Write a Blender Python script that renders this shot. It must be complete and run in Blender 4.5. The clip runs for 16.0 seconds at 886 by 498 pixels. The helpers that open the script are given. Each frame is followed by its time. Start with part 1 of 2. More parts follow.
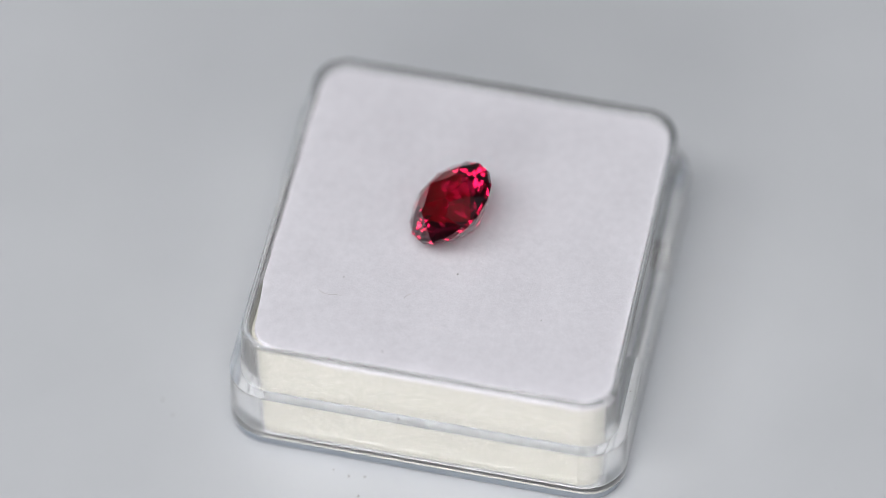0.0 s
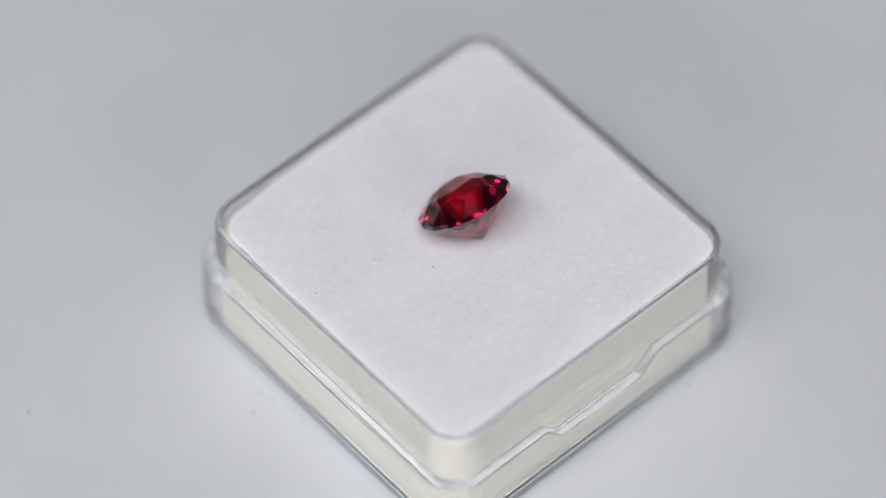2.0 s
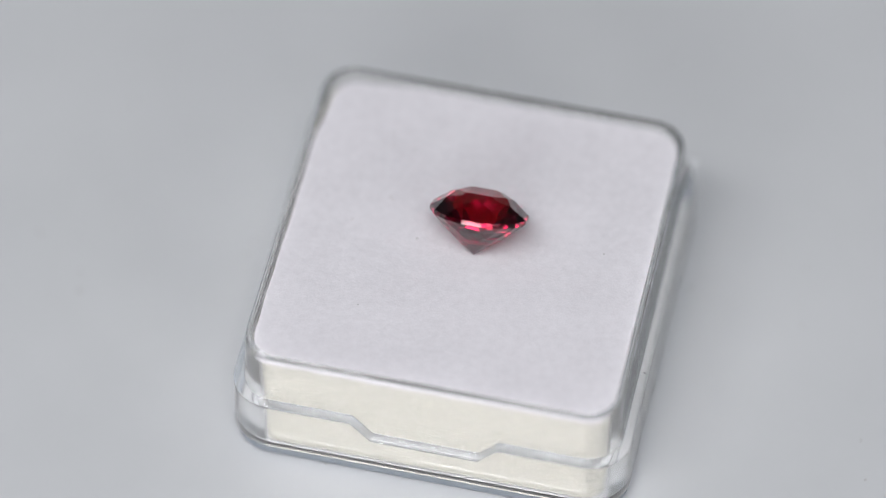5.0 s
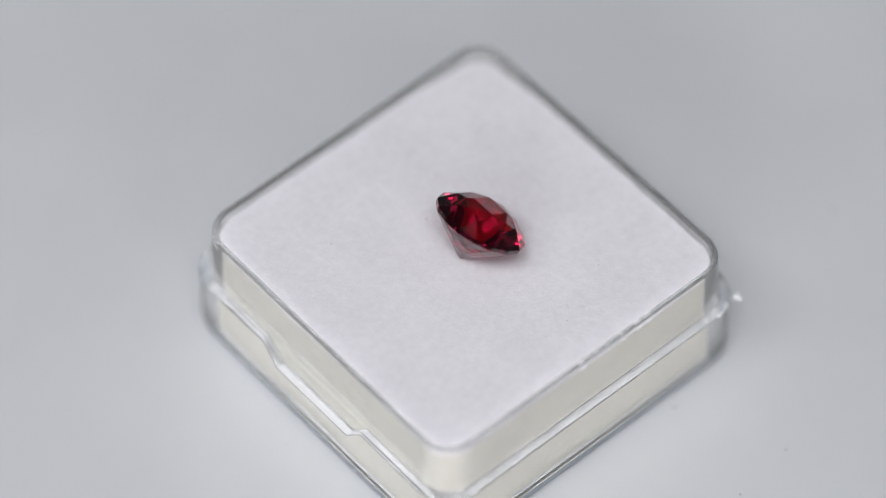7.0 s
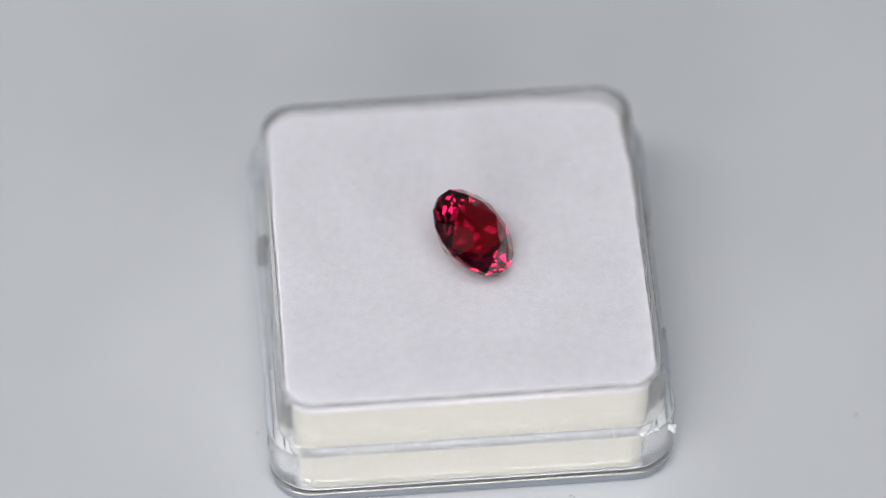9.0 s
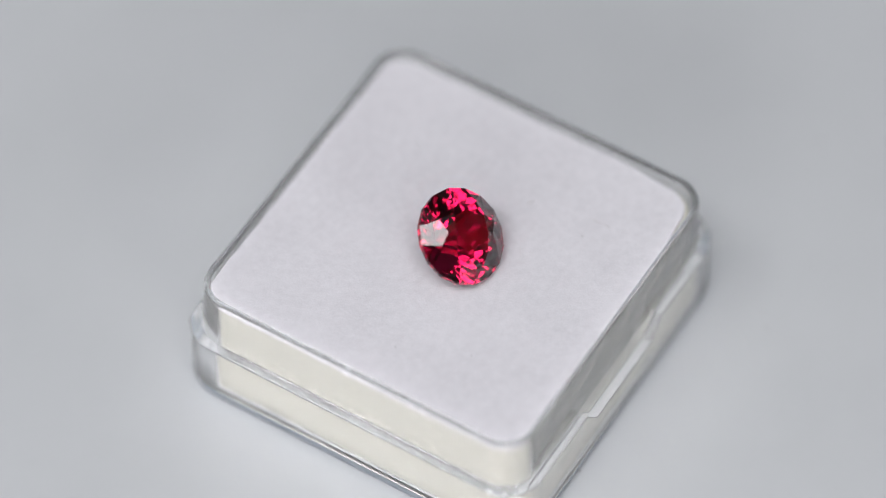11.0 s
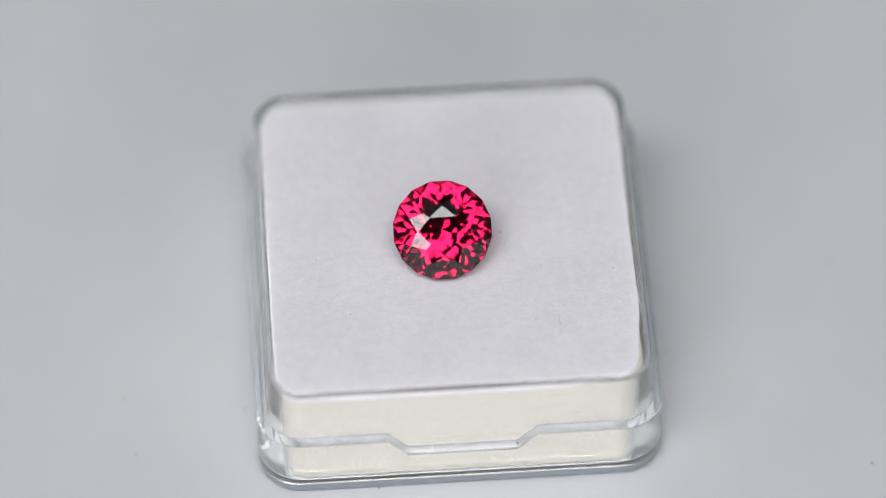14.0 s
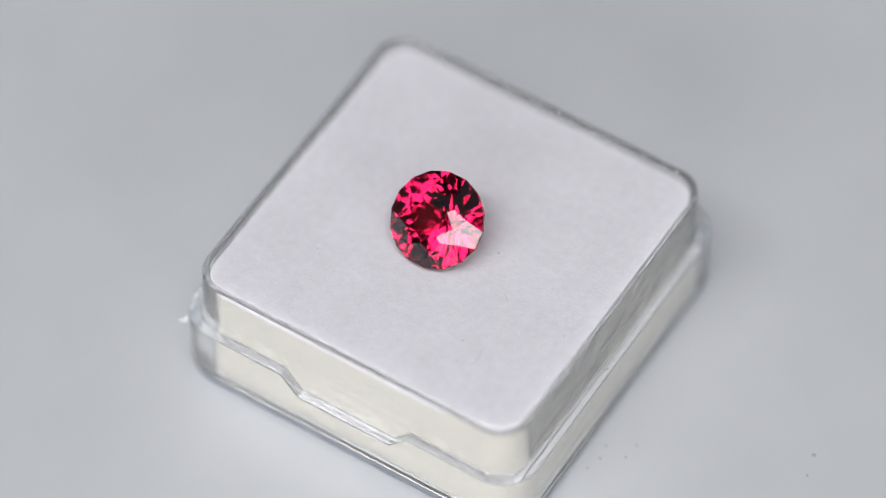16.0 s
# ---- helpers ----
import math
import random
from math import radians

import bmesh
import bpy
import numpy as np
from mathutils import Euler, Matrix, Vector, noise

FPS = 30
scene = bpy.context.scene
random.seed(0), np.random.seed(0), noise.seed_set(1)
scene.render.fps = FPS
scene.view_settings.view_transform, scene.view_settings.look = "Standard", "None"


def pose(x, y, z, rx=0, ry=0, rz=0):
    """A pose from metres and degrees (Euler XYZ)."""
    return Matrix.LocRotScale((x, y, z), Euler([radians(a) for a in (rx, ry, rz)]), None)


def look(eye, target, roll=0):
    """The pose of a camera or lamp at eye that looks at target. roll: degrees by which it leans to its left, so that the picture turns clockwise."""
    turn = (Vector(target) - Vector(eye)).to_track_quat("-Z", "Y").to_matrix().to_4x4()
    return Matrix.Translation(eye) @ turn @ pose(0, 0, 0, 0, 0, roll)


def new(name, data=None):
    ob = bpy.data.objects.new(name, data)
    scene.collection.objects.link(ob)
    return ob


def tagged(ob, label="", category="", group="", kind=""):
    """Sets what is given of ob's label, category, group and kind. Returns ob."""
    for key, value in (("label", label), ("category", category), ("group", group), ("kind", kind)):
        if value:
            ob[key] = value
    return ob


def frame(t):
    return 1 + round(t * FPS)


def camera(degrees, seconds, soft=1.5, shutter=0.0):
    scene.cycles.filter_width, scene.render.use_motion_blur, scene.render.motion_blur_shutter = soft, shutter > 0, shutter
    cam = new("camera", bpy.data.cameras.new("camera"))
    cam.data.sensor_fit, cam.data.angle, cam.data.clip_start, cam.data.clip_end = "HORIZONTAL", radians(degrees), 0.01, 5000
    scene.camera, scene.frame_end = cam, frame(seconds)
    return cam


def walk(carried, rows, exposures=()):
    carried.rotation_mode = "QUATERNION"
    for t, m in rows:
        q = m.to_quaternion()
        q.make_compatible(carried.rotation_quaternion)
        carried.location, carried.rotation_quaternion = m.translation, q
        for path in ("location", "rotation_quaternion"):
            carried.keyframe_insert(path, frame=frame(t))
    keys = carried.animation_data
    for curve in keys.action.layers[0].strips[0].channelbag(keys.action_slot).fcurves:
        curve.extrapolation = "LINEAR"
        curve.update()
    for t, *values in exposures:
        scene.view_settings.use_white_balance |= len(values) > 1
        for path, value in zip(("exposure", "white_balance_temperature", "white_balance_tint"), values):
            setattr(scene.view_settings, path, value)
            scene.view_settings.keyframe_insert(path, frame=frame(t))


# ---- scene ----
# The camera: a tele lens on a stand, which looks down on a slow turntable.
cam = camera(11.098, 16.0, soft=0.6)
EYE = Vector((0.0, -0.20804, 0.28865))
PITCH, YAW = radians(53.353), radians(-0.3387)
AHEAD = Vector((math.sin(YAW) * math.cos(PITCH), math.cos(YAW) * math.cos(PITCH), -math.sin(PITCH)))
STAND = look(EYE, EYE + AHEAD * 0.35, 0.0)
walk(cam, [(0.0, STAND), (16.0, STAND)], exposures=[(0.0, 0.03), (16.0, 0.03)])
cam.data.dof.use_dof = True
cam.data.dof.focus_distance = (Vector((0.0, -0.0022, 0.0122)) - EYE).dot(AHEAD)
cam.data.dof.aperture_fstop = 8.0

# The turning: degrees a second, clockwise from above, about the world's z axis.
SPEED = 18.1336
BOX_AT = pose(0.000261, 0.000712, 0.0, 0, 0, 258.174)
MM = 0.001


# ---- world and lamps ----
world = bpy.data.worlds.new("dim_room_air")
scene.world = world
world.use_nodes = True
world.node_tree.nodes["Background"].inputs["Color"].default_value = (0.55, 0.6, 0.68, 1)
world.node_tree.nodes["Background"].inputs["Strength"].default_value = 0.25


def softbox(name, at, to, wide, high, watts, colour):
    lamp = bpy.data.lights.new(name, "AREA")
    lamp.shape, lamp.size, lamp.size_y, lamp.energy, lamp.color = "RECTANGLE", wide, high, watts, colour
    ob = new(name, lamp)
    ob.matrix_world = look(at, to)
    return ob


COOL = (0.99, 0.98, 1.0)
softbox("overhead_softbox", (-0.050, -0.245, 0.635), (0, 0, 0.01), 0.54, 0.28, 2.85, COOL)
softbox("front_strip", (-0.215, -0.51, 0.25), (0, 0, 0.01), 0.38, 0.13, 0.95, COOL)
softbox("front_strip", (0.31, -0.47, 0.25), (0, 0, 0.01), 0.15, 0.14, 0.46, COOL)
softbox("side_softbox", (-0.46, -0.195, 0.65), (0, 0, 0.01), 0.18, 0.18, 0.80, COOL)
# added bluish fill from above for ground and shadows, not a known lamp
softbox("ceiling_light", (-0.30, -0.05, 1.58), (-0.30, -0.049, 0), 2.5, 1.7, 1.95, (0.58, 0.82, 1.0))


# ---- materials ----
def material(name):
    m = bpy.data.materials.new(name)
    m.use_nodes = True
    nodes, links = m.node_tree.nodes, m.node_tree.links
    return m, nodes, links, nodes["Principled BSDF"]


def noise_node(nodes, links, scale, detail=4.0, rough=0.55):
    at = nodes.new("ShaderNodeTexCoord")
    n = nodes.new("ShaderNodeTexNoise")
    n.inputs["Scale"].default_value, n.inputs["Detail"].default_value, n.inputs["Roughness"].default_value = scale, detail, rough
    links.new(at.outputs["Object"], n.inputs["Vector"])
    return n


def ramp(nodes, links, source, stops):
    r = nodes.new("ShaderNodeValToRGB")
    while len(r.color_ramp.elements) < len(stops):
        r.color_ramp.elements.new(0.5)
    for el, (at, colour) in zip(r.color_ramp.elements, stops):
        el.position, el.color = at, (*colour, 1)
    links.new(source, r.inputs["Fac"])
    return r


def bump(nodes, links, shader, height, strength, distance):
    b = nodes.new("ShaderNodeBump")
    b.inputs["Strength"].default_value, b.inputs["Distance"].default_value = strength, distance
    links.new(height, b.inputs["Height"])
    links.new(b.outputs["Normal"], shader.inputs["Normal"])
    return b


def plain(name, colour, rough=0.5, scale=200.0, spread=0.08, relief=0.0):
    m, nodes, links, s = material(name)
    n = noise_node(nodes, links, scale)
    lo = [c * (1 - spread) for c in colour]
    hi = [min(1, c * (1 + spread)) for c in colour]
    r = ramp(nodes, links, n.outputs["Fac"], [(0.3, lo), (0.7, hi)])
    links.new(r.outputs["Color"], s.inputs["Base Color"])
    s.inputs["Roughness"].default_value = rough
    if relief:
        bump(nodes, links, s, n.outputs["Fac"], 0.5, relief)
    return m


def plastic_material(name, tint, clear=0.915):
    m, nodes, links, s = material(name)
    s.inputs["Base Color"].default_value = (*tint, 1)
    s.inputs["Transmission Weight"].default_value = clear
    s.inputs["IOR"].default_value = 1.5
    n = noise_node(nodes, links, 260.0, 3.0)
    r = ramp(nodes, links, n.outputs["Fac"], [(0.40, (0.0, 0.0, 0.0)), (0.85, (0.07, 0.07, 0.07))])
    links.new(r.outputs["Color"], s.inputs["Roughness"])
    # the faint waviness of a moulded surface
    bump(nodes, links, s, noise_node(nodes, links, 420.0, 2.0).outputs["Fac"], 0.12, 0.00012)
    return m


def gem_material():
    m, nodes, links, s = material("red_gemstone")
    s.inputs["Base Color"].default_value = (0.50, 0.0055, 0.047, 1)
    s.inputs["Transmission Weight"].default_value = 1.0
    s.inputs["IOR"].default_value = 1.76
    s.inputs["Roughness"].default_value = 0.0
    return m


def felt_material():
    m, nodes, links, s = material("white_flocked_sheet")
    big = noise_node(nodes, links, 260.0, 5.0)
    tufts = noise_node(nodes, links, 1500.0, 5.0, 0.7)
    fine = noise_node(nodes, links, 5200.0, 3.0, 0.7)
    mix = nodes.new("ShaderNodeMath")
    mix.operation = "MULTIPLY_ADD"
    mix.inputs[1].default_value = 0.6
    links.new(big.outputs["Fac"], mix.inputs[0])
    links.new(tufts.outputs["Fac"], mix.inputs[2])
    r = ramp(nodes, links, mix.outputs[0], [(0.55, (0.692, 0.674, 0.708)), (1.0, (0.778, 0.759, 0.796))])
    links.new(r.outputs["Color"], s.inputs["Base Color"])
    s.inputs["Roughness"].default_value = 0.95
    s.inputs["Sheen Weight"].default_value = 0.15
    add = nodes.new("ShaderNodeMath")
    add.operation = "ADD"
    links.new(tufts.outputs["Fac"], add.inputs[0])
    links.new(fine.outputs["Fac"], add.inputs[1])
    bump(nodes, links, s, add.outputs[0], 0.26, 0.00011)
    return m


def foam_material():
    m, nodes, links, s = material("cream_foam")
    cells = nodes.new("ShaderNodeTexVoronoi")
    at = nodes.new("ShaderNodeTexCoord")
    links.new(at.outputs["Object"], cells.inputs["Vector"])
    cells.inputs["Scale"].default_value = 7300.0
    big = noise_node(nodes, links, 900.0, 4.0)
    r = ramp(nodes, links, cells.outputs["Distance"], [(0.0, (0.45, 0.436, 0.365)), (0.48, (0.53, 0.515, 0.438)), (0.95, (0.71, 0.692, 0.60))])
    # sparse bright flakes: glints of cut cell walls, painted as pale base colour
    flakes = nodes.new("ShaderNodeTexVoronoi")
    links.new(at.outputs["Object"], flakes.inputs["Vector"])
    flakes.inputs["Scale"].default_value = 2900.0
    near, some, both, paler = (nodes.new("ShaderNodeMath") for k in range(4))
    near.operation, some.operation, both.operation, paler.operation = "LESS_THAN", "GREATER_THAN", "MULTIPLY", "MULTIPLY"
    near.inputs[1].default_value, some.inputs[1].default_value, paler.inputs[1].default_value = 0.26, 0.77, 0.7
    split = nodes.new("ShaderNodeSeparateColor")
    links.new(flakes.outputs["Color"], split.inputs["Color"])
    links.new(flakes.outputs["Distance"], near.inputs[0])
    links.new(split.outputs["Red"], some.inputs[0])
    links.new(near.outputs[0], both.inputs[0])
    links.new(some.outputs[0], both.inputs[1])
    links.new(both.outputs[0], paler.inputs[0])
    blend = nodes.new("ShaderNodeMixRGB")
    links.new(paler.outputs[0], blend.inputs["Fac"])
    links.new(r.outputs["Color"], blend.inputs["Color1"])
    blend.inputs["Color2"].default_value = (0.93, 0.92, 0.86, 1)
    links.new(blend.outputs["Color"], s.inputs["Base Color"])
    s.inputs["Roughness"].default_value = 0.6
    s.inputs["Specular IOR Level"].default_value = 0.6
    add = nodes.new("ShaderNodeMath")
    add.operation = "ADD"
    links.new(cells.outputs["Distance"], add.inputs[0])
    links.new(big.outputs["Fac"], add.inputs[1])
    bump(nodes, links, s, add.outputs[0], 0.22, 0.00006)
    return m


def turntable_material():
    m, nodes, links, s = material("white_satin_plastic")
    big = noise_node(nodes, links, 60.0, 5.0)
    fine = noise_node(nodes, links, 2500.0, 2.0)
    r = ramp(nodes, links, big.outputs["Fac"], [(0.3, (0.590, 0.603, 0.618)), (0.7, (0.626, 0.638, 0.654))])
    links.new(r.outputs["Color"], s.inputs["Base Color"])
    s.inputs["Roughness"].default_value = 0.38
    bump(nodes, links, s, fine.outputs["Fac"], 0.12, 0.00004)
    return m


PLASTIC, GEM, FELT, FOAM, TURN = plastic_material("clear_polystyrene", (0.98, 0.978, 0.976)), gem_material(), felt_material(), foam_material(), turntable_material()
# clear foot, with the contact shade at the ground put into its dark blue-grey tint
SHADED_FOOT = plastic_material("shaded_foot_polystyrene", (0.34, 0.38, 0.43), 0.15)
GRIT = plain("dark_grit", (0.10, 0.09, 0.09), 0.8, 3000.0, 0.4)
GREY_GRIT = plain("grey_dust", (0.45, 0.44, 0.44), 0.9, 3000.0, 0.3)
LINT = plain("grey_lint", (0.52, 0.49, 0.48), 0.9, 3000.0, 0.3)
BURR = plain("frosted_torn_plastic", (0.86, 0.88, 0.9), 0.35, 2500.0, 0.1, 0.0002)
WALL = plain("grey_wall_paint", (0.50, 0.51, 0.53), 0.9, 6.0, 0.06)
DARK_WALL = plain("dark_grey_wall_paint", (0.10, 0.10, 0.105), 0.9, 6.0, 0.06)
WOOD = plain("dark_worktop", (0.13, 0.12, 0.115), 0.5, 20.0, 0.15)


# ---- building helpers ----
def mesh_of(name, bm, mat, smooth=False):
    me = bpy.data.meshes.new(name)
    bmesh.ops.recalc_face_normals(bm, faces=bm.faces)
    bm.to_mesh(me)
    bm.free()
    me.materials.append(mat)
    if smooth:
        me.shade_smooth()
    return me


def part(name, bm, mat, parent, label="", smooth=False):
    ob = new(name, mesh_of(name, bm, mat, smooth))
    ob.parent = parent
    return tagged(ob, label)


def rounded_square(half, radius, extra=(), steps=9):
    """Points round a square with rounded corners, from the side that faces -y; extra: more places along the two y sides."""
    flat = half - radius
    pts = []
    side = sorted({-flat, 0.15 - flat, *extra, flat - 0.15, flat})
    for k in range(4):
        a = k * math.pi / 2
        c, s = round(math.cos(a)), round(math.sin(a))
        run = [(x, -half) for x in side]
        mid = [(flat + radius * math.sin(j * math.pi / 2 / steps), -flat - radius * math.cos(j * math.pi / 2 / steps)) for j in range(1, steps)]
        for x, y in run + mid:
            pts.append((c * x - s * y, s * x + c * y))
    return pts


def loft(rings, cap_first=True, cap_last=True):
    bm = bmesh.new()
    rows = [[bm.verts.new(p) for p in ring] for ring in rings]
    closed = rings[0] is rings[-1]
    if closed:
        for v in rows.pop():
            bm.verts.remove(v)
        rows.append(rows[0])
    n = len(rows[0])
    for a, b in zip(rows, rows[1:]):
        for i in range(n):
            j = (i + 1) % n
            bm.faces.new((a[i], a[j], b[j], b[i]))
    if cap_first:
        bm.faces.new(rows[0][::-1])
    if cap_last:
        bm.faces.new(rows[-1])
    return bm


def slab(x0, x1, y0, y1, z0, z1):
    bm = bmesh.new()
    bmesh.ops.create_cube(bm, size=1.0, matrix=Matrix.LocRotScale(((x0 + x1) / 2, (y0 + y1) / 2, (z0 + z1) / 2), None, (x1 - x0, y1 - y0, z1 - z0)))
    return bm


def setting(name, bm, mat, label, category):
    return tagged(new(name, mesh_of(name, bm, mat)), label, category, kind="structure")


# ---- the dim room round the worktop ----
setting("floor", slab(-1.6, 1.6, -1.6, 1.6, -0.80, -0.76), DARK_WALL, "plain dark grey studio floor", "floor")
setting("ceiling", slab(-1.6, 1.6, -1.6, 1.6, 1.60, 1.64), WALL, "plain pale grey studio ceiling", "ceiling")
setting("wall_north", slab(-1.6, 1.6, 1.6, 1.66, -0.76, 1.60), WALL, "plain pale grey painted studio wall", "wall")
setting("wall_south", slab(-1.6, 1.6, -1.66, -1.6, -0.76, 1.60), WALL, "plain pale grey painted studio wall", "wall")
setting("wall_east", slab(1.6, 1.66, -1.6, 1.6, -0.76, 1.60), WALL, "plain pale grey painted studio wall", "wall")
setting("wall_west", slab(-1.66, -1.6, -1.6, 1.6, -0.76, 1.60), WALL, "plain pale grey painted studio wall", "wall")


def worktop():
    table = tagged(new("worktop"), "dark matt worktop under the white turntable", "table")
    part("tabletop", slab(-0.6, 0.6, -0.5, 0.5, -0.046, -0.016), WOOD, table)
    for x in (-0.55, 0.55):
        for y in (-0.45, 0.45):
            part("leg", slab(x - 0.025, x + 0.025, y - 0.025, y + 0.025, -0.76, -0.046), WOOD, table)
    return table


def turntable():
    def disc(profile):
        return loft([[(r * math.cos(i * math.tau / 96), r * math.sin(i * math.tau / 96), z * MM) for i in range(96)] for r, z in profile])

    table = tagged(new("turntable"), "white satin round turntable turning slowly under the box", "turntable")
    part("plate", disc(((0.108, -5.2), (0.1105, -4.9), (0.111, -4.2), (0.111, -1.4), (0.1106, -0.8), (0.1095, -0.45))), TURN, table)
    part("base", disc(((0.100, -16.0), (0.1015, -15.0), (0.102, -7.0), (0.100, -5.22))), TURN, table)
    return table


# ---- the clear box ----
LEDGE, NOTCH, RIM = 5.87, 4.02, 10.87


def ledge_height(x, y):
    """The ledge dips in the middle of two opposite sides, so that a thumb can lift the lid."""
    if abs(y) < 13.0:
        return LEDGE
    return NOTCH + (LEDGE - NOTCH) * min(1.0, max(0.0, (abs(x) - 4.1) / 1.55))


def level_edges_sharp(me):
    """Edges that run round the box stay crisp; the upright ones in the corners are smooth."""
    bm = bmesh.new()
    bm.from_mesh(me)
    for e in bm.edges:
        a, b = (v.co for v in e.verts)
        run = math.hypot(a.x - b.x, a.y - b.y)
        across = len(e.link_faces) == 2 and e.calc_face_angle(0.0) > radians(0.5)
        corner = min(abs(a.x), abs(a.y)) > 10.5 * MM
        e.smooth = not across or (corner and abs(a.z - b.z) > 0.02 * MM and run < abs(a.z - b.z) * 1.5)
    bm.to_mesh(me)
    bm.free()


def display_box():
    extra = (-5.75, -5.65, -5.2, -4.4, -4.1, -4.0, 0, 4.0, 4.1, 4.4, 5.2, 5.65, 5.75)

    def ring(half, radius, z, follow=0.0, drop=0.0):
        out = []
        for x, y in rounded_square(half, radius, extra):
            h = ledge_height(x, y)
            zz = z if not follow else h - drop
            out.append((x * MM, y * MM, zz * MM))
        return out

    # one moulding: underside, lower wall, ledge, upper wall, rim, inside wall, inside floor
    tray_rings = [
        ring(14.10, 2.35, -0.25), ring(14.24, 2.42, -0.36), ring(14.40, 2.5, -0.40), ring(14.90, 2.78, -0.40), ring(14.98, 2.82, -0.34), ring(14.98, 2.82, 0.74), ring(15.33, 3.02, 0.75), ring(15.39, 3.06, 0.77), ring(15.42, 3.08, 0.82), ring(15.42, 3.08, 1.0),
        ring(15.39, 3.1, 0, 1, 0.10), ring(15.36, 3.08, 0, 1, 0.02), ring(15.30, 3.04, 0, 1, 0.0),
        ring(14.66, 2.66, 0, 1, 0.0), ring(14.62, 2.64, 0, 1, -0.05), ring(14.62, 2.64, LEDGE + 0.25),
        ring(14.40, 2.6, RIM - 0.26), ring(14.39, 2.59, RIM - 0.17), ring(14.35, 2.56, RIM - 0.08), ring(14.27, 2.51, RIM - 0.02), ring(14.16, 2.44, RIM), ring(14.05, 2.37, RIM - 0.02), ring(13.97, 2.29, RIM - 0.08), ring(13.93, 2.24, RIM - 0.17), ring(13.91, 2.22, RIM - 0.28),
        ring(13.88, 2.12, 0.50), ring(13.82, 2.08, 0.36), ring(13.70, 2.0, 0.30),
    ]
    box = tagged(new("display_box"), "clear plastic gemstone display box base with stepped ledge", "box")
    tray = part("tray", loft(tray_rings), PLASTIC, box, "clear polystyrene tray with thumb notches and a rounded foot")
    tray.data.shade_smooth()
    level_edges_sharp(tray.data)
    # the foot rim; its dark colour carries the shade under the wall
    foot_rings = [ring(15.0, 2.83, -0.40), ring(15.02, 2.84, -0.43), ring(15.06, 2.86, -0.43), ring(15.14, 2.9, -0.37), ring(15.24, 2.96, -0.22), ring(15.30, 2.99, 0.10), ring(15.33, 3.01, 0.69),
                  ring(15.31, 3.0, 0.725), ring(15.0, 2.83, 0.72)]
    foot = part("foot_rim", loft(foot_rings + foot_rings[:1], False, False), SHADED_FOOT, box, "rounded foot rim under the wall, contact shade painted in blue-grey")
    foot.data.shade_smooth()
    level_edges_sharp(foot.data)
    tray.visible_shadow = False
    bm = bmesh.new()
    rng = random.Random(4)
    for k in range(6):
        bmesh.ops.create_icosphere(bm, subdivisions=2, radius=rng.uniform(0.12, 0.22) * MM,
                                   matrix=pose((-14.75 - rng.uniform(-0.1, 0.25)) * MM, (-14.75 - rng.uniform(-0.1, 0.35)) * MM, (5.55 + rng.uniform(-0.15, 0.25)) * MM, rng.uniform(0, 90), rng.uniform(0, 90)))
    for k in range(9):
        a = radians(184 + 26 * k / 8)
        bmesh.ops.create_icosphere(bm, subdivisions=1, radius=rng.uniform(0.05, 0.11) * MM,
                                   matrix=pose((-12.32 + 2.95 * math.cos(a)) * MM, (-12.32 + 2.95 * math.sin(a)) * MM, (LEDGE - rng.uniform(0.0, 0.22)) * MM, rng.uniform(0, 90), rng.uniform(0, 90)))
    for v in bm.verts:
        v.co += Vector((noise.noise(v.co * 4000), noise.noise(v.co * 4000 + Vector((9, 0, 0))), noise.noise(v.co * 4000 + Vector((0, 9, 0))))) * 0.12 * MM
    scuff = bmesh.new()
    for k in range(24):
        x = -4.0 + 8.0 * (k + rng.random()) / 24
        bmesh.ops.create_icosphere(scuff, subdivisions=1, radius=rng.uniform(0.02, 0.05) * MM,
                                   matrix=pose(x * MM, (15.05 + rng.uniform(-0.2, 0.3)) * MM, (NOTCH + rng.uniform(-0.03, 0.03)) * MM, rng.uniform(0, 90), 0, rng.uniform(0, 90)))
    part("scuff", scuff, BURR, box, "frosted scuffed strip in the thumb notch")
    part("burr", bm, BURR, box, "torn white moulding burr on the corner")
    return box


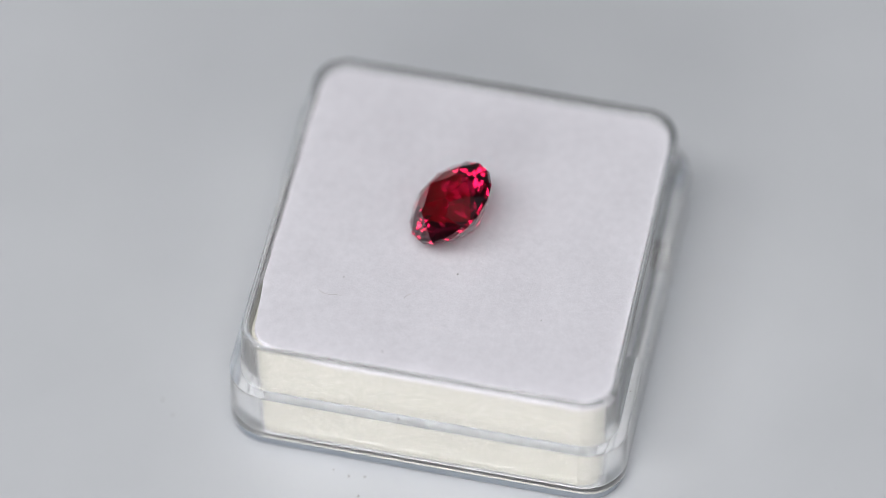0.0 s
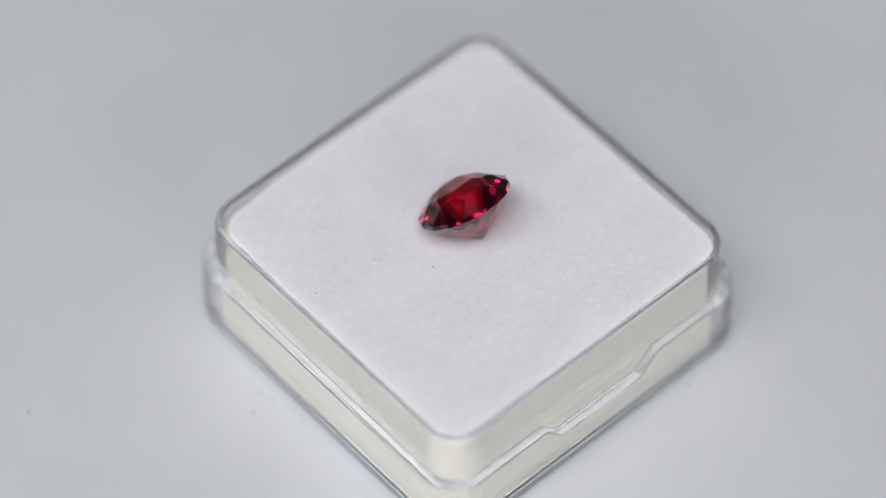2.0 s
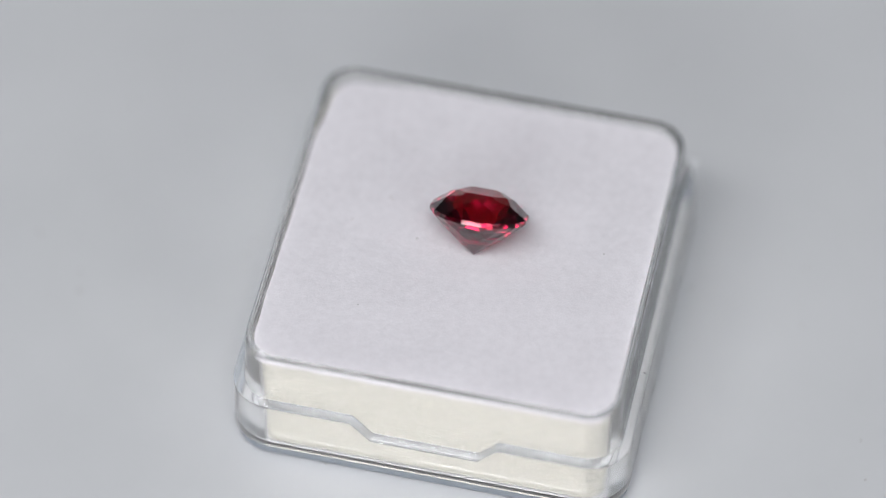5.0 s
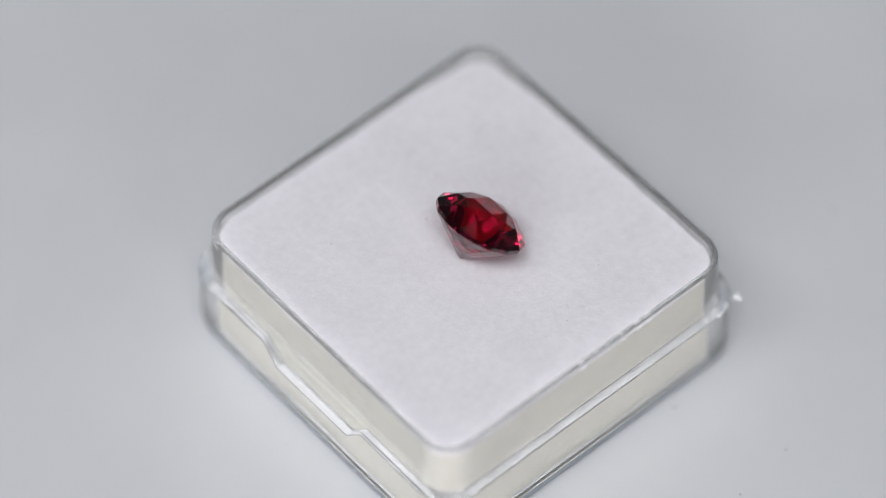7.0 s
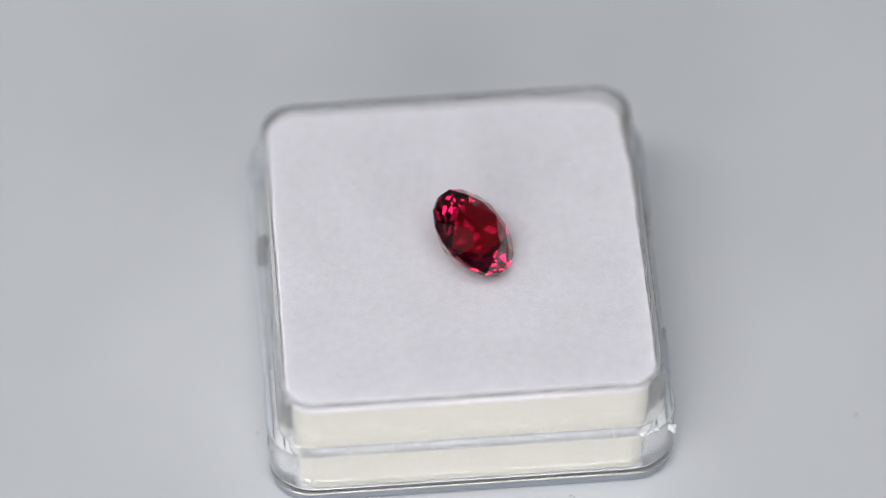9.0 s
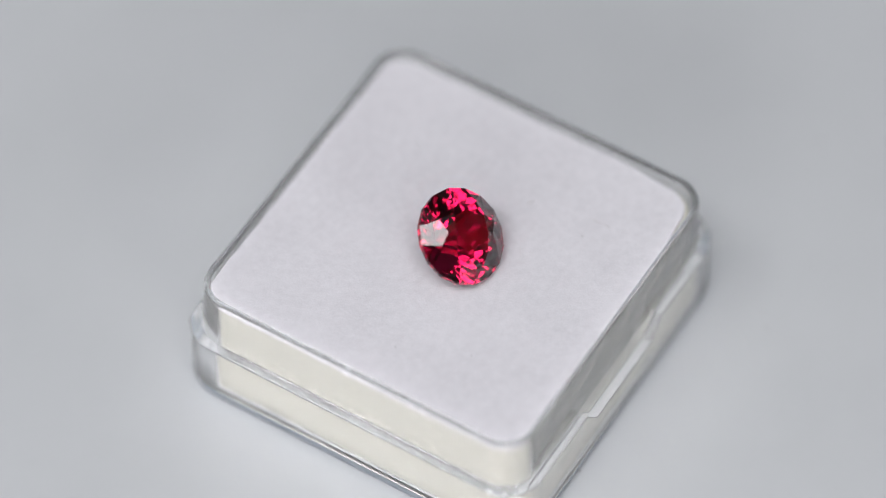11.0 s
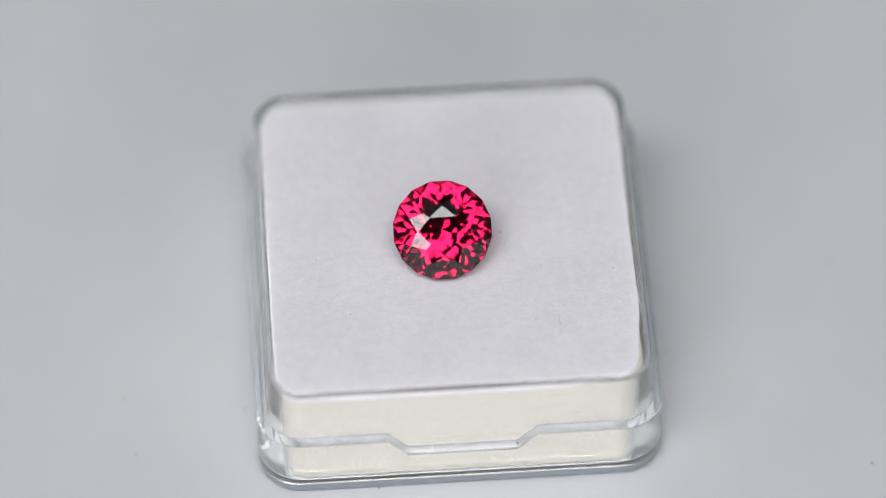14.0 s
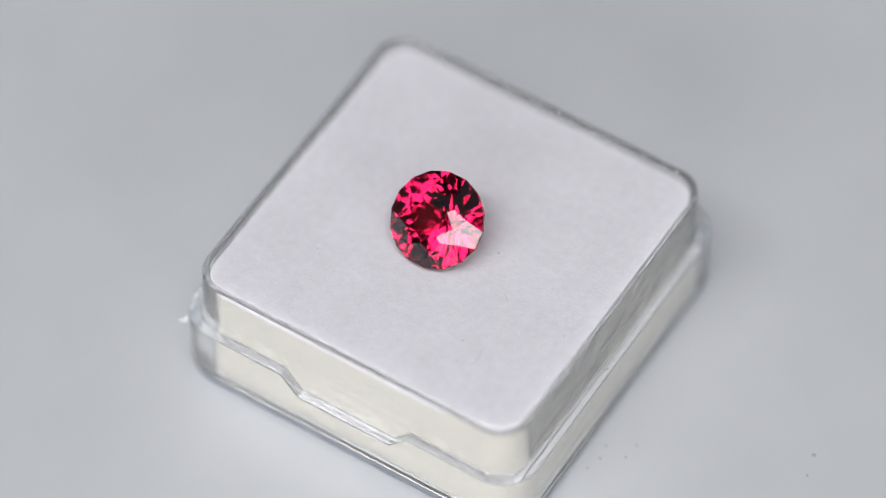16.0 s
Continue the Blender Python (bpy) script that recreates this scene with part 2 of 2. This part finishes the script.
# ---- the foam pad ----
def foam_pad():
    pad = tagged(new("foam_pad"), "cream foam pad with a white flocked top sheet", "foam pad")
    rng = random.Random(7)

    def ring(half, radius, z, wob, seed, worn=0.0):
        out = []
        for x, y in rounded_square(half, radius, [k * 0.5 for k in range(-22, 23)], 8):
            d = noise.noise(Vector((x * 0.9, y * 0.9, seed))) * wob + noise.noise(Vector((x * 3.1, y * 3.1, seed))) * wob * 0.5
            s = 1 + d / half - worn * max(0.0, min(1.0, (x - y - 21.0) / 4.0)) / half
            out.append((x * s * MM, y * s * MM, z * MM))
        return out

    part("foam_block", loft([ring(13.3, 1.9, 0.31, 0.0, 1), ring(13.66, 2.0, 0.46, 0.02, 1), ring(13.72, 2.1, 5.0, 0.03, 2), ring(13.72, 2.15, 9.55, 0.05, 6), ring(13.70, 2.15, 9.72, 0.05, 6)]), FOAM, pad, "cream closed-cell foam block")
    part("top_sheet", loft([ring(13.84, 2.15, 9.725, 0.05, 6, 0.35), ring(13.87, 2.15, 9.80, 0.06, 6, 0.35), ring(13.87, 2.15, 10.0, 0.06, 6, 0.35), ring(13.84, 2.13, 10.08, 0.06, 6, 0.35), ring(13.74, 2.1, 10.12, 0.07, 6, 0.35)]), FELT, pad, "white flocked paper sheet")
    fray = bmesh.new()
    edge = [Vector(p) for p in ring(13.80, 2.13, 10.08, 0.07, 6, 0.35)]
    for k in range(1500):
        a = rng.randrange(len(edge))
        p = edge[a].lerp(edge[(a + 1) % len(edge)], rng.random())
        out = Vector((p.x, p.y, 0)).normalized()
        side = Vector((-out.y, out.x, 0))
        tip = p + out * rng.uniform(-0.12, 0.11) * MM + side * rng.uniform(-0.2, 0.2) * MM + Vector((0, 0, rng.uniform(-0.05, 0.12) * MM))
        w = rng.uniform(0.008, 0.02) * MM
        base = [p - out * 0.05 * MM + side * w * math.cos(b) + Vector((0, 0, w * math.sin(b))) for b in (0, 2.1, 4.2)]
        vs = [fray.verts.new(v) for v in base]
        top = fray.verts.new(tip)
        for i in range(3):
            fray.faces.new((vs[i], vs[(i + 1) % 3], top))
    tagged(part("frayed_edge", fray, FELT, pad, "fine frayed fibres along the sheet's edge"), kind="stuff")
    for o in pad.children:
        o.data.shade_smooth()
        o.data.set_sharp_from_angle(angle=radians(9))
    return pad


# ---- the gem ----
def faceted_gem(radius):
    bm = bmesh.new()
    bmesh.ops.create_cube(bm, size=4.0)

    def cut(azimuth, slope, r, z):
        """Cuts with the plane that falls outwards by slope degrees and passes through (r, z) at that azimuth."""
        a, s = radians(azimuth), radians(slope)
        no = Vector((math.sin(s) * math.cos(a), math.sin(s) * math.sin(a), math.cos(s)))
        co = Vector((r * math.cos(a), r * math.sin(a), z))
        bmesh.ops.bisect_plane(bm, geom=bm.verts[:] + bm.edges[:] + bm.faces[:], dist=1e-6, plane_co=co, plane_no=no, clear_outer=True)
        rim = [e for e in bm.edges if e.is_boundary]
        if rim:
            bmesh.ops.holes_fill(bm, edges=rim, sides=0)

    ap = math.cos(math.pi / 16)
    for k in range(16):
        cut(k * 22.5, 90, ap, 0)
    cut(0, 0, 0, 0.432)
    for k in range(4):
        cut(k * 90, 12.1, 0.266, 0.432)
    for k in range(4):
        for side in (-1, 1):
            cut(k * 90 + 45 + side * 23.2, 22.9, 0.376 * math.cos(radians(23.2)), 0.432)
    for k in range(8):
        cut(k * 45, 36.2, ap, 0.04)
    for k in range(8):
        cut(k * 45 + 22.5, 41.0, ap, 0.04)
    for k in range(16):
        cut(k * 22.5, 180 - 48.0, ap, -0.045)
    for k in range(16):
        cut(k * 22.5 + 11.25, 180 - 42.0, 0.85, -0.1902)
    for k in range(8):
        cut(k * 45 + 22.5, 180 - 39.5, 0.60, -0.4153)
    for k in range(8):
        cut(k * 45, 180 - 37.5, 0.35, -0.6214)
    bmesh.ops.remove_doubles(bm, verts=bm.verts, dist=1e-5)
    bmesh.ops.dissolve_limit(bm, angle_limit=radians(0.05), verts=bm.verts, edges=bm.edges)
    for v in bm.verts:
        v.co *= radius
    return bm


def gemstone():
    """One solid, whose skin is split into the flat table, the crown, the girdle and the pavilion."""
    gem = tagged(new("gemstone"), "faceted round red gemstone lying tilted on the white pad", "gemstone")
    whole = faceted_gem(3.78 * MM)
    bmesh.ops.recalc_face_normals(whole, faces=whole.faces)
    belongs = {"table_facet": lambda z: z > 0.999, "crown": lambda z: 0.1 < z <= 0.999, "girdle": lambda z: abs(z) <= 0.1, "pavilion": lambda z: z < -0.1}
    for name, mine in belongs.items():
        piece = whole.copy()
        bmesh.ops.delete(piece, geom=[f for f in piece.faces if not mine(f.normal.z)], context="FACES")
        me = bpy.data.meshes.new(name)
        piece.to_mesh(me)
        piece.free()
        me.materials.append(GEM)
        new(name, me).parent = gem
    whole.free()
    return gem


# ---- dust ----
def speck(name, size, mat, label, group, seed):
    rng = random.Random(seed)
    bm = bmesh.new()
    bmesh.ops.create_icosphere(bm, subdivisions=2, radius=size * MM)
    for v in bm.verts:
        v.co *= 1 + 0.7 * noise.noise(v.co * 900 / size + Vector((seed, 0, 0)))
        v.co.z *= 0.5
        v.co.x *= 1 + rng.uniform(0, 0.02)
    ob = new(name, mesh_of(name, bm, mat))
    return tagged(ob, label, "speck", group)


def fibre(points, thick, z, label):
    cu = bpy.data.curves.new("lint_fibre", "CURVE")
    cu.dimensions, cu.bevel_depth, cu.bevel_resolution = "3D", thick * MM, 1
    sp = cu.splines.new("NURBS")
    sp.points.add(len(points) - 1)
    for p, (x, y) in zip(sp.points, points):
        p.co = (x * MM, y * MM, z * MM, 1)
    sp.use_endpoint_u = True
    tmp = bpy.data.objects.new("fibre_curve", cu)
    me = bpy.data.meshes.new_from_object(tmp)
    bpy.data.objects.remove(tmp)
    me.materials.append(LINT)
    return tagged(new("lint_fibre", me), label, "fibre", "lint on the pad")


worktop()
TURNING = [(turntable(), Matrix()), (display_box(), BOX_AT), (foam_pad(), BOX_AT)]
TURNING.append((gemstone(), BOX_AT @ pose(-0.594 * MM, -1.074 * MM, 12.83 * MM, 0, 0, -89.6) @ pose(0, 0, 0, 0, 38.3, 0)))

GROUND_DUST = (
    (16.74, -5.27, 0.16), (16.59, -4.07, 0.17), (14.10, -19.78, 0.12), (31.29, -15.61, 0.20), (18.50, -2.74, 0.14), (34.99, -1.15, 0.20), (30.43, 3.66, 0.20),
    (-8.56, 16.15, 0.17), (-25.50, -5.63, 0.15), (-24.78, -11.04, 0.13), (-16.22, -7.24, 0.14), (-10.57, -29.85, 0.18), (-16.39, -7.47, 0.12), (-32.71, 7.56, 0.14),
    (12.86, -20.88, 0.14), (-31.75, 4.05, 0.12), (30.89, 1.82, 0.15), (18.36, -4.15, 0.15), (16.42, -6.54, 0.12), (7.67, 15.17, 0.16), (-6.41, -15.33, 0.15))
for i, (x, y, s) in enumerate(GROUND_DUST):
    ob = speck("dust_speck", s * 0.66, GREY_GRIT, "tiny grey dust speck on the white turntable", "dust on the turntable", i)
    TURNING.append((ob, BOX_AT @ pose(x * MM, y * MM, (s * 0.3 - 0.45) * MM)))
for i, (x, y, s) in enumerate(((3.93, 0.45, 0.085), (5.99, -7.94, 0.06), (-7.93, -6.55, 0.05), (12.19, -3.56, 0.06), (6.86, 7.51, 0.05), (-10.28, -1.26, 0.06))):
    ob = speck("dust_speck", s, GREY_GRIT, "tiny grey speck on the white pad", "specks on the pad", 40 + i)
    TURNING.append((ob, BOX_AT @ pose(x * MM, y * MM, 10.15 * MM)))
LEDGE_DUST = ((14.90, -8.47, 5.87), (14.96, -5.57, 5.87), (15.07, -1.71, 5.87), (15.08, -0.75, 5.87), (8.86, 14.87, 5.87), (4.12, -14.95, 4.02), (3.02, -14.94, 4.02), (-15.01, -8.93, 5.87), (-15.02, 5.92, 5.87), (15.00, -1.85, 5.87))
for i, (x, y, z) in enumerate(LEDGE_DUST):
    ob = speck("dust_speck", 0.055 + 0.012 * (i % 3), GRIT, "tiny dark speck on the clear box ledge", "specks on the box", 60 + i)
    TURNING.append((ob, BOX_AT @ pose(x * MM, y * MM, (z + 0.02) * MM)))
TURNING.append((speck("dust_speck", 0.07, GRIT, "tiny dark speck stuck to the clear box wall", "specks on the box", 80), BOX_AT @ pose(-12.2 * MM, -15.42 * MM, 3.4 * MM, 90)))
for pts, thick in ((((6.95, -3.05), (6.7, -2.9), (6.49, -2.62)), 0.018), (((9.2, -0.4), (9.1, -0.2), (9.25, 0.0)), 0.016), (((7.62, -9.5), (7.9, -8.96), (7.86, -8.5), (7.68, -8.2), (7.78, -7.7)), 0.014)):
    TURNING.append((fibre(pts, thick, 10.16, "fine grey lint fibre on the white pad"), BOX_AT))


def clinging_hair():
    """A loop of hair on the lower wall of the box."""
    bm = bmesh.new()
    rings = []
    for k in range(25):
        a = k / 24 * 5.6 + 0.4
        c = Vector((0.34 * math.cos(a) + 0.12 * math.sin(2 * a), 0, 0.62 * math.sin(a))) * MM
        rings.append([bm.verts.new(c + Vector((0.022 * math.cos(b) * math.cos(a), 0.022 * math.sin(b), 0.022 * math.cos(b) * math.sin(a))) * MM) for b in (0, 1.57, 3.14, 4.71)])
    for a, b in zip(rings, rings[1:]):
        for i in range(4):
            bm.faces.new((a[i], a[(i + 1) % 4], b[(i + 1) % 4], b[i]))
    hair = new("hair_loop", mesh_of("hair_loop", bm, GRIT))
    return tagged(hair, "dark hair loop clinging to the clear box wall", "fibre")


TURNING.append((clinging_hair(), BOX_AT @ pose(-12.9 * MM, 15.42 * MM, 4.7 * MM, 0, -25, 0)))


def motions():
    """All that stands on the turntable goes round with it."""
    for thing, at in TURNING:
        walk(thing, [(k * 0.5, pose(0, 0, 0, 0, 0, -SPEED * k * 0.5) @ at) for k in range(33)])


motions()
